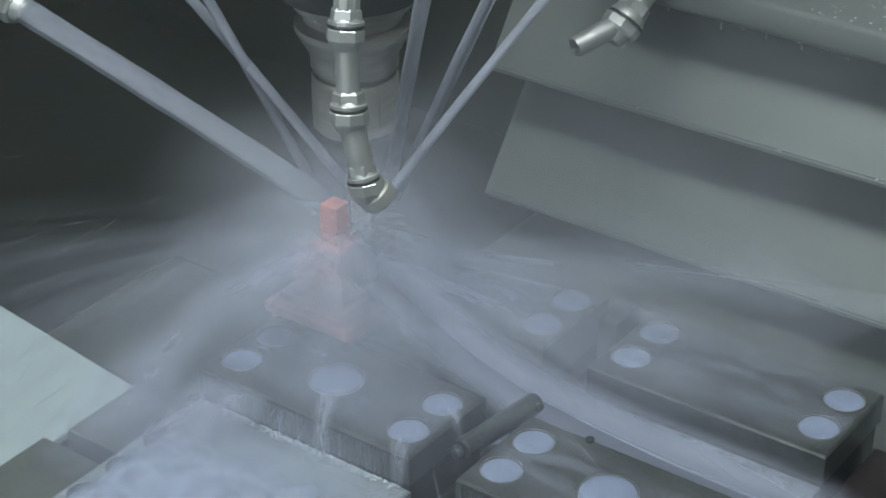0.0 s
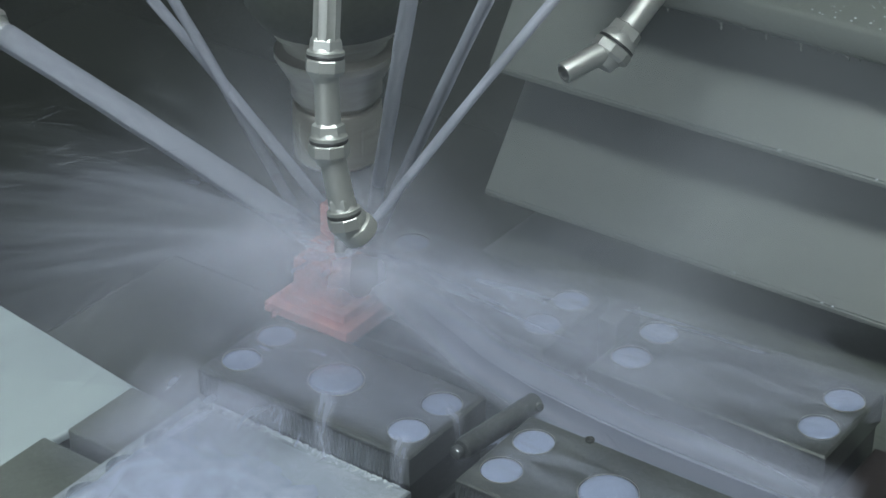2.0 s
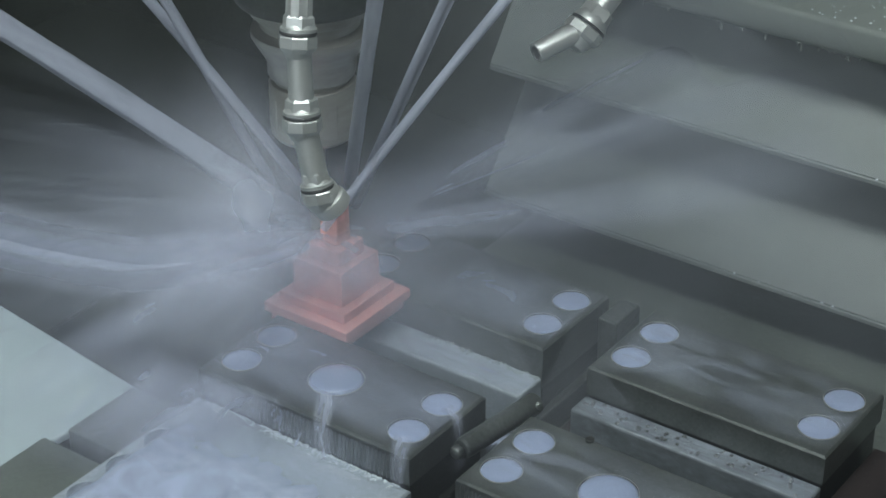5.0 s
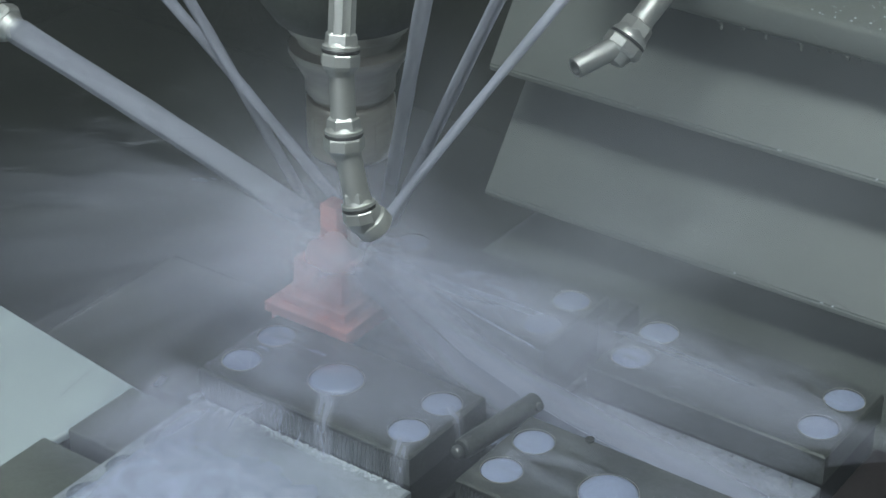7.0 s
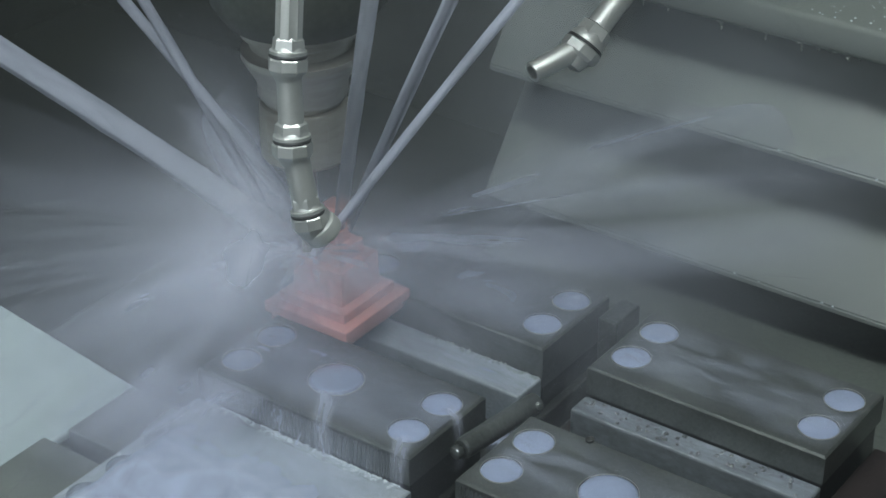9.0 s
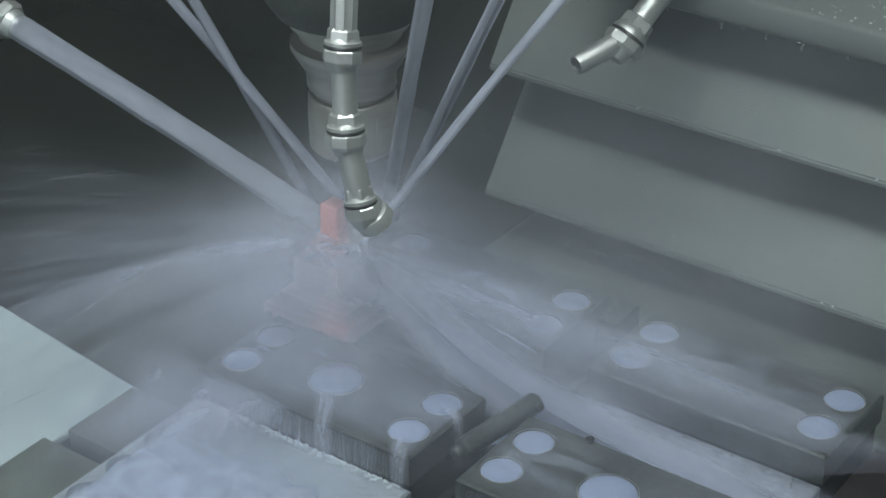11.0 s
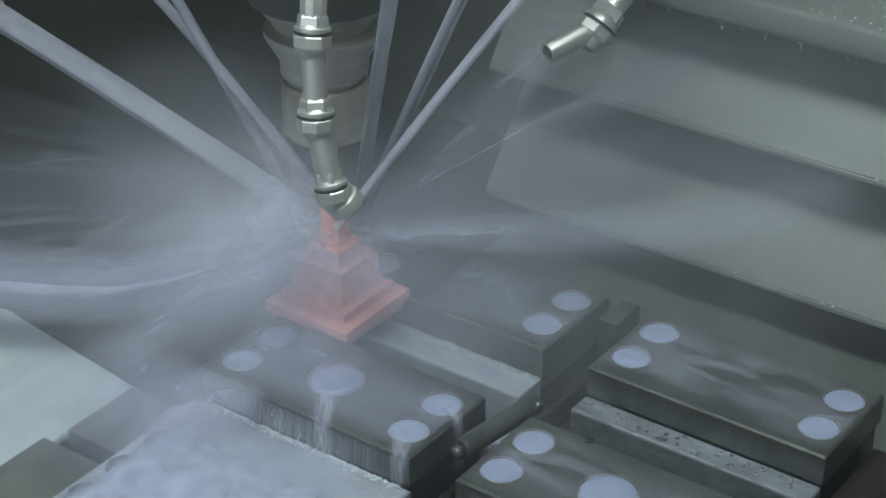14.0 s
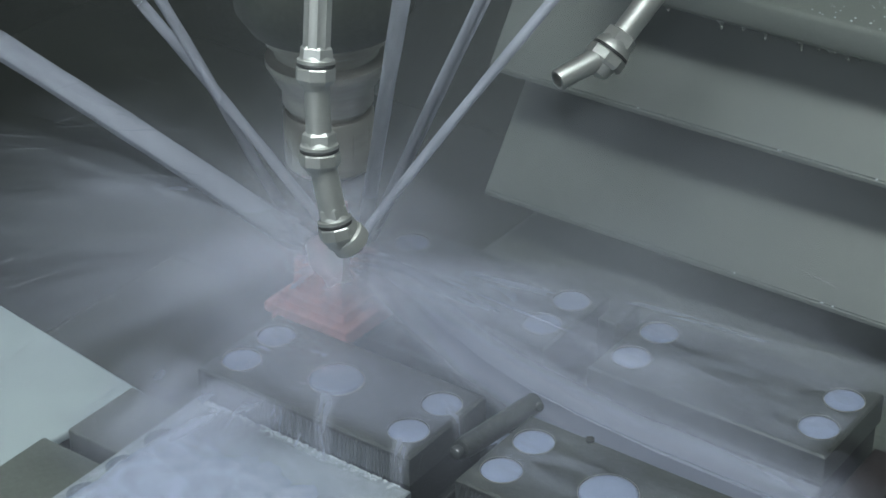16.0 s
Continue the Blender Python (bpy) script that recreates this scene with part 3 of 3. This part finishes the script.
jet((-0.2004, 0.0031, 0.2335), (-0.0293, 0.0051, 0.1880), 0.0059, 0.0054, 0.0, 0.17)
jet((-0.1204, 0.0384, 0.2397), (-0.0241, 0.0163, 0.1946), 0.0025, 0.0022, 0.25, 0.08)
jet((-0.0984, 0.0243, 0.2504), (-0.0577, 0.0363, 0.1750), 0.0025, 0.0022, 0.35, 0.06)
jet((0.0691, -0.0486, 0.3194), (0.0169, 0.0000, 0.2150), 0.0030, 0.0026, 0.35, 0.15)
jet((0.0577, 0.0075, 0.2963), (0.0138, 0.0134, 0.2073), 0.0027, 0.0024, 0.35, 0.15)
jet((0.0719, 0.0233, 0.2943), (0.0355, -0.0154, 0.2278), 0.0020, 0.0018, 0.35, 0.30)
curtain = [(0.0552, -0.0552, 0.2390), (0.0500, -0.0490, 0.2240), (0.0420, -0.0400, 0.2080), (0.0320, -0.0300, 0.1930), (0.0230, -0.0220, 0.1820), (0.0150, -0.0160, 0.1740)]
JETS.append(spray("coolant_jet", flow(curtain, [0.0044, 0.0048, 0.0053, 0.0060, 0.0070, 0.0084], 16, True), soft_jet, "soft milky coolant jet leaving the jointed nozzle", "coolant jet", "coolant jets"))

# ---- flying spray round the cutter ----
FANS = []
for k, (a0, a1, rise, reach, drop, mat, lab) in enumerate((
        (135, 255, 0.018, 0.22, 0.030, fan_mat, "soft fan of coolant spray thrown to the side"),
        (170, 290, 0.004, 0.17, 0.035, fan_mat, "low fan of coolant spray over the jaws"),
        (125, 235, 0.034, 0.23, 0.045, drop_mat, "high thin fan of coolant drops"),
        (150, 270, 0.025, 0.20, 0.060, drop_mat, "thin fan of falling coolant drops"),
        (-50, 50, 0.010, 0.17, 0.034, fan_mat, "fan of coolant mist over the rear jaw"),
        (-115, -10, 0.004, 0.14, 0.034, fan_mat, "fan of coolant running over the front jaw"),
        (0, 360, 0.030, 0.062, 0.030, burst_mat, "burst of dense coolant spray round the cutter"),
        (0, 360, 0.004, 0.085, 0.028, burst_mat, "skirt of dense coolant spray over the copper"))):
    FANS.append(spray("coolant_fan", fan(a0, a1, rise, reach, drop, n_v=36, seed=k), mat, lab, "spray", "spray fans"))

# thick streams thrown off the cutter; they swing round as it circles
slot = [(0.010, 0, -0.003), (0.028, 0, -0.010), (0.048, 0, -0.020), (0.070, 0, -0.030), (0.094, 0.001, -0.0375), (0.120, 0.001, -0.0412), (0.150, 0.001, -0.0437), (0.185, 0.001, -0.0447), (0.225, 0.001, -0.0452)]
stream = spray("coolant_stream", plume(slot, [0.009, 0.012, 0.0145, 0.016, 0.017, 0.018, 0.019, 0.020, 0.021]), stream_mat, "milky coolant stream running along the slide rail", "coolant stream", "thick streams")
side = [(0.010, 0, 0), (0.030, 0, -0.003), (0.055, 0, -0.009), (0.085, 0, -0.019), (0.115, 0, -0.032), (0.150, 0, -0.050)]
stream_b = spray("coolant_stream", flow(side, [0.008, 0.012, 0.017, 0.022, 0.027, 0.033], 16, False, 0.3), veil_mat, "milky coolant stream thrown over the jaw", "coolant stream", "thick streams")


spread = [(0.012, 0, 0.000), (0.035, 0, -0.004), (0.060, 0, -0.010), (0.090, 0, -0.017), (0.125, 0, -0.0225), (0.165, 0, -0.0255), (0.210, 0, -0.0265)]
stream_c = spray("coolant_stream", flow(spread, [0.006, 0.011, 0.016, 0.020, 0.024, 0.028, 0.032], 18, False, 0.15), veil_mat, "wide thin coolant stream washing over the empty vise", "coolant stream", "thick streams")


stream_d = spray("coolant_stream", fan(-17, 20, -0.025, 0.22, 0.010, n_v=36, seed=31), wisp_mat, "wispy sheet of coolant spray flying off the cutter", "coolant stream", "thick streams")
SPLASHES = []
for k, (x, wide, z, out) in enumerate(((0.010, 0.026, 0.004, 0.050), (0.028, 0.024, 0.007, 0.042), (-0.006, 0.022, 0.009, 0.056), (0.016, 0.034, 0.002, 0.070))):
    pts = [(-0.05 * out * i, -0.066 - out * i / 8, ZT + z * math.sin(math.pi * min(1, i / 5)) - (0.0115 * (i / 6) ** 2 if i < 6 else 0.0115)) for i in range(9)]
    SPLASHES.append((spray("coolant_splash", flow(pts, [wide * (0.7 + 0.05 * i) for i in range(9)], 18, False, 0.10, (1, 0, 0)), splash_mat, "coolant splashing over the jaw onto the base plate", "splash", "coolant splashes"), x))


def cloud(r, bowl, seed, n_u=10, n_v=40):
    """A bowl of fog round the origin, open towards z."""
    bm = bmesh.new()
    uv = bm.loops.layers.uv.new("UVMap")
    rnd = random.Random(seed)
    p = [rnd.uniform(0, 6.28) for _ in range(3)]
    rows = []
    for i in range(n_u + 1):
        u = i / n_u
        row = []
        for k in range(n_v):
            a = 2 * math.pi * k / n_v
            q = r * u * (1 + 0.18 * math.sin(2 * a + p[0]) + 0.10 * math.sin(3 * a + p[1]))
            row.append((bm.verts.new((q * math.cos(a), q * math.sin(a), bowl * u * u + 0.1 * r * u * math.sin(3 * a + p[2]))), u))
        rows.append(row)
    for a, b in zip(rows, rows[1:]):
        for k in range(n_v):
            q = (a[k], a[(k + 1) % n_v], b[(k + 1) % n_v], b[k])
            f = bm.faces.new([t[0] for t in q])
            for loop, t in zip(f.loops, q):
                loop[uv].uv = (t[1], 0.5)
            f.smooth = True
    return bm


MISTS = []
for k, (x, y, z, tx, tz, r, bowl, mat, lab) in enumerate((
        (0.033, -0.041, 0.022, 58, 36, 0.058, 0.006, burst_mist, "dense coolant fog bursting round the cutter"),
        (0.018, -0.016, 0.036, 50, 50, 0.075, -0.030, thick_mist, "dense coolant fog over the workpiece"),
        (0.000, 0.000, 0.010, 52, 20, 0.115, -0.040, thin_mist, "drifting coolant fog over the vises"),
        (0.120, 0.030, 0.010, 35, 30, 0.150, -0.020, thin_mist, "drifting coolant fog over the empty vise"),
        (-0.030, 0.000, -0.015, 45, 36, 0.135, -0.040, thin_mist, "thin coolant haze in the enclosure"),
        (0.125, 0.080, 0.008, 52, 34, 0.210, -0.030, thin_mist, "thin coolant haze before the covers"),
        (0.130, -0.170, 0.150, 59, 36, 0.420, -0.010, even_mist, "even thin coolant haze filling the enclosure"))):
    MISTS.append((spray("coolant_fog", cloud(r, bowl, k), mat, lab, "mist", "coolant fog"), x, y, z, tx, tz))

# single drops flung off to the side
DROPS = []
for k, (a0, a1, r0, r1, n) in enumerate(((150, 250, 0.06, 0.20, 60), (165, 280, 0.05, 0.16, 60), (120, 215, 0.08, 0.22, 36), (-14, 18, 0.07, 0.19, 26))):
    rnd = random.Random(k + 7)
    bm = bmesh.new()
    for _ in range(n):
        a, r = radians(rnd.uniform(a0, a1)), rnd.uniform(r0, r1)
        z = rnd.uniform(-0.02, 0.05)
        p = Vector((r * math.cos(a), r * math.sin(a), z))
        d = Vector((math.cos(a), math.sin(a), rnd.uniform(-0.55, -0.1))).normalized()
        h, w = rnd.uniform(0.008, 0.030), rnd.uniform(0.00014, 0.00032)
        lathe([(w * 0.15, 0), (w * 0.8, h * 0.3), (w, h * 0.6), (w * 0.7, h * 0.9), (w * 0.1, h)], along(p, p + d), 7, bm)
    DROPS.append(spray("flying_drops", bm, drop_water, "milky coolant drops flying off the cutter", "drops", "flying drops"))

# films of coolant on the flooded faces
for x0, x1, y0, y1, z, mat, lab in (
        (-0.011, 0.089, -0.182, -0.0735, ZP + 0.0011, foam_mat, "white milky coolant film over the base plate"),
        (-0.011, 0.088, -0.0695, -0.0240, ZT + 0.0009, sheet_mat, "thin milky coolant film on the front jaw"),
        (0.026, 0.088, 0.0185, 0.0650, ZT + 0.0009, sheet_mat, "thin milky coolant film on the rear jaw"),
        (0.1115, 0.2100, 0.0185, 0.0650, ZT + 0.0009, marble_mat, "marbled milky coolant film on the rear jaw"),
        (0.024, 0.089, 0.0005, 0.0160, ZT - 0.0125, sheet_mat, "milky coolant film on the slide rail"),
        (0.1110, 0.2110, 0.0058, 0.0164, ZT - 0.0125, marble_mat, "milky coolant film on the slide rail"),
        (0.1115, 0.2100, -0.0695, -0.0240, ZT + 0.0009, marble_mat, "thin milky coolant film on the front jaw")):
    pts = [(x0 + (x1 - x0) * i / 12, (y0 + y1) / 2, z) for i in range(13)]
    spray("coolant_film", flow(pts, [(y1 - y0) / 2] * 13, 16, False, 0.0), mat, lab, "coolant film", "coolant films")
for x0, x1 in ((-0.011, 0.088), (0.1115, 0.2100)):
    pts = [((x0 + x1) / 2, -0.0728 - 0.0045 * (i / 6) ** 3, ZT - 0.0005 - 0.0118 * i / 6) for i in range(7)]
    spray("coolant_film", flow(pts, [(x1 - x0) / 2] * 7, 24, False, 0.0, (1, 0, 0)), runs_mat, "coolant running down the ridged jaw face", "coolant film", "coolant films")


for pts, wide, turned_to, lab in (
        (((0.038, -0.0560, ZT + 0.0014), (0.044, -0.0620, ZT + 0.0014), (0.049, -0.0705, ZT + 0.0012), (0.051, -0.0738, ZT - 0.004), (0.052, -0.0748, ZT - 0.011), (0.056, -0.0800, ZP + 0.002)), 0.0055, (1, 0.25, 0), "milky coolant spilling from the large hole over the jaw edge"),
        (((0.080, -0.0620, ZT + 0.0014), (0.083, -0.0670, ZT + 0.0014), (0.085, -0.0712, ZT + 0.0010), (0.0858, -0.0732, ZT - 0.003), (0.0862, -0.0738, ZT - 0.010), (0.0868, -0.0742, ZT - 0.020)), 0.0050, (1, 0.2, 0), "milky coolant spilling over the corner of the jaw"),
        (((0.082, -0.0385, ZT + 0.0014), (0.086, -0.0400, ZT + 0.0014), (0.0897, -0.0412, ZT + 0.0010), (0.0908, -0.0418, ZT - 0.003), (0.0910, -0.0420, ZT - 0.010), (0.0911, -0.0422, ZT - 0.022)), 0.0040, (0.2, 1, 0), "milky coolant running down the end of the jaw")):
    spray("coolant_spill", flow(pts, [wide * f for f in (0.9, 0.8, 0.75, 0.7, 0.6, 0.9)], 10, False, 0.0, turned_to), spill_mat, lab, "coolant spill", "coolant spills")
spray("coolant_film", flow([(0.074 + 0.0025 * i, -0.0085, ZT - 0.0292) for i in range(7)], [0.009] * 7, 8), foam_mat, "milky coolant lying in the channel of the vise", "coolant film", "coolant films")


def motions():
    path = [(0, -1.5, 18.2), (0.5, 5.3, 11.2), (1, 8.6, 6.1), (1.5, 8.7, 0.5), (2, 8.3, -5.4), (2.5, 4.8, -9.6), (3, -0.2, -11.4), (3.5, -5.8, -9.8), (3.7, -8.0, -8.5), (4.0, -10.6, -6.4), (4.5, -12.9, -1.7), (5, -11.4, 4.1), (5.5, -5.6, 7.6), (5.8, -1.8, 8.5), (6, 0.3, 8.3), (6.5, 6.2, 5.6), (7, 9.7, 1.2), (7.5, 10.5, -4.4), (8, 10.8, -10.3), (8.2, 11.0, -12.3), (8.6, 6.5, -15.0), (9, -2.3, -12.4), (9.4, -8.8, -2.8), (9.8, -7.1, 9.4), (10.1, 0.4, 13.6), (10.3, 4.7, 12.6), (10.5, 6.6, 10.4), (11, 8.2, 4.1), (11.5, 7.9, -1.2), (12, 4.7, -8.5), (12.5, -2.9, -10.5), (13, -9.7, -6.9), (13.5, -11.8, 0.9), (14, -7.7, 7.3), (14.5, 0.7, 8.5), (15, 8.3, 3.6), (15.5, 10.5, -4.4), (16, 9.9, -12.5)]
    for ob in (head, *JETS):
        walk(ob, [(t, pose(x / 1000, y / 1000, 0)) for t, x, y in path])
    def at(t):
        j = max(n for n in range(len(path)) if path[n][0] <= t)
        p, q = path[j], path[min(j + 1, len(path) - 1)]
        f = 0 if q[0] == p[0] else (t - p[0]) / (q[0] - p[0])
        return (p[1] + (q[1] - p[1]) * f) / 1000, (p[2] + (q[2] - p[2]) * f) / 1000

    # the side spray swings to the front whenever the cutter is at the back of its circle
    veer = [(0, 88), (0.7, 84), (1.1, 55), (1.7, 5), (2.2, 0), (3.7, 0), (5.0, 25), (5.8, 70), (6.2, 62), (6.8, 10), (8.2, 0), (9.4, 40), (10.1, 72), (10.7, 66), (11.1, 40), (11.7, 0), (13.0, 0), (13.6, 20), (14.2, 45), (14.7, 66), (15.2, 25), (15.7, 0), (16, 0)]

    def veered(t):
        j = max(n for n in range(len(veer)) if veer[n][0] <= t)
        p, q = veer[j], veer[min(j + 1, len(veer) - 1)]
        return p[1] if q[0] == p[0] else p[1] + (q[1] - p[1]) * (t - p[0]) / (q[0] - p[0])

    # bearing and lift of the thick streams
    swing = [(0, 0, 0), (1.0, -3, 0), (2.0, 2, 0), (3.0, 0, 0), (3.5, 4, 4), (4.2, 35, 14), (4.9, 45, 15), (5.5, -15, 9), (5.9, -62, 9), (6.15, -55, 9), (6.4, 0, 1), (7.2, -3, 0), (8.2, 1, 0), (8.9, 20, 10), (9.5, 45, 14), (10.1, 0, 2), (10.5, 0, 0), (11.3, -3, 0), (12.2, 2, 0), (12.8, 3, 2), (13.15, 28, 14), (13.5, 46, 15), (14.0, 40, 15), (14.2, -15, 12), (14.45, -76, 10), (14.65, -60, 9), (14.9, 0, 2), (15.2, -2, 0), (16, 1, 0)]

    def swung(t):
        j = max(n for n in range(len(swing)) if swing[n][0] <= t)
        p, q = swing[j], swing[min(j + 1, len(swing) - 1)]
        f = 0 if q[0] == p[0] else (t - p[0]) / (q[0] - p[0])
        return p[1] + (q[1] - p[1]) * f, p[2] + (q[2] - p[2]) * f

    for k, ob in enumerate(FANS + DROPS):
        rnd = random.Random(k + 40)
        rows = []
        for i in range(81):
            t = i * 0.2
            x, y = at(t)
            az, lift = swung(t)
            ahead = k in (4, len(FANS) + 3)   # those that fly along with the thick stream
            turn = veered(t) if k in (0, 1) else az if ahead else 0.8 * veered(t) if k in (2, 3) or k >= len(FANS) else 0
            wild = 12 if k >= len(FANS) else 8
            rows.append((t, pose(WORK[0] + x, WORK[1] + y, WORK[2], rnd.uniform(-4, 4), rnd.uniform(-4, 4) - (lift if ahead else 0), turn + 12 * math.sin(2.1 * t + k) + rnd.uniform(-wild, wild))))
        walk(ob, rows)
    for k, (ob, cx, cy, cz, tx, tz) in enumerate(MISTS):
        rnd = random.Random(k + 80)
        rows = []
        for i in range(41):
            t = i * 0.4
            x, y = at(t)
            g = 0.8 if k < 2 else 0.2
            az, lift = swung(t)
            if k == 3:   # the fog over the empty vise drifts with the stream
                az += 12 + 25 * max(0.0, min(1.0, (0.003 - at(t)[0]) / 0.006))
                cx, cy, cz = 0.125 * math.cos(radians(az)), 0.125 * math.sin(radians(az)), 0.010 + 0.0025 * lift
            back = max(-1.0, min(1.0, y / 0.009))   # haze gathers behind the side to which the cutter throws
            if k == 4:
                cx = -0.050 + 0.100 * max(0.0, min(1.0, back + 0.6))
            if k == 5:
                cx = 0.140 + 0.090 * min(0.0, back)
            if k < 3:
                x -= 0.0030 * lift
            rows.append((t, pose(WORK[0] + cx + g * x, WORK[1] + cy + g * y, WORK[2] + cz, tx + rnd.uniform(-5, 5), rnd.uniform(-4, 4), tz + rnd.uniform(-7, 7)) @ pose(0, 0, 0, 0, 0, 34 * t)))
        walk(ob, rows)
    # the thickest stream goes right round with the cutter
    round_swing = [(0, 0, 0), (1.0, -3, 0), (2.0, 2, 0), (3.0, 0, 0), (3.6, 4, 1), (4.0, 60, 3), (4.4, 135, 0), (5.0, 190, 1), (5.5, 245, 6), (5.85, 306, 7), (6.15, 307, 7), (6.45, 360, 1), (7.2, 357, 0), (8.2, 361, 0), (8.6, 420, 3), (9.0, 505, 0), (9.4, 570, 2), (9.8, 645, 6), (10.2, 718, 1), (10.5, 720, 0), (11.3, 717, 0), (12.2, 722, 0), (12.8, 723, 2), (13.1, 785, 2), (13.4, 858, -1), (13.8, 892, 0), (14.1, 945, 3), (14.4, 1018, 7), (14.6, 1024, 7), (14.9, 1078, 1), (15.2, 1078, 0), (16, 1081, 0)]
    walk(stream, [(t, pose(*WORK, 0, 0, az) @ pose(0, 0, 0, 0, -lift, 0)) for t, az, lift in round_swing])
    swing_b = [(0, -100, 0), (0.6, -110, 0), (1.2, -140, 2), (2.0, -185, 6), (3.0, -165, 4), (3.6, -140, 2), (4.4, -110, 2), (5.2, -115, 2), (5.8, -100, 0), (6.3, -150, 0), (7.2, -190, 6), (8.2, -175, 6), (9.0, -120, 2), (9.6, -105, 0), (10.4, -110, 0), (11.0, -135, 2), (11.7, -175, 5), (12.5, -165, 4), (13.1, -130, 2), (13.5, -112, 1), (14.0, -108, 1), (14.5, -95, 0), (15.0, -160, 4), (16, -180, 6)]
    walk(stream_c, [(t, pose(*WORK, 0, -1 - 0.8 * lift, 7 + 0.8 * az + 5 * math.sin(3 * t))) for t, az, lift in swing])
    walk(stream_d, [(0.2 * i, pose(*WORK, 3 * math.sin(2.7 * i), -1.15 * swung(0.2 * i)[1], 10 + 28 * max(0.0, min(1.0, (0.003 - at(0.2 * i)[0]) / 0.006)) + swung(0.2 * i)[0] + 5 * math.sin(1.9 * i))) for i in range(81)])
    # the splash over the base plate draws aside while the cutter is at the front of its circle
    aside = [(0, -6), (1, 0), (3.7, 0), (5, -8), (5.8, -10), (6.4, -2), (8.2, 0), (9.4, -14), (10.2, -6), (12.9, 0), (13.4, -12), (14.2, -12), (14.7, -4), (16, 0)]
    for k, (ob, ox) in enumerate(SPLASHES):
        rnd = random.Random(k + 120)
        walk(ob, [(t, pose(ox + dx / 1000 + rnd.uniform(-0.003, 0.003), rnd.uniform(-0.003, 0.002), 0, 0, 0, rnd.uniform(-2, 2))) for t, dx in aside])
    walk(stream_b, [(t, pose(*WORK, 0, -lift, az)) for t, az, lift in swing_b])


motions()
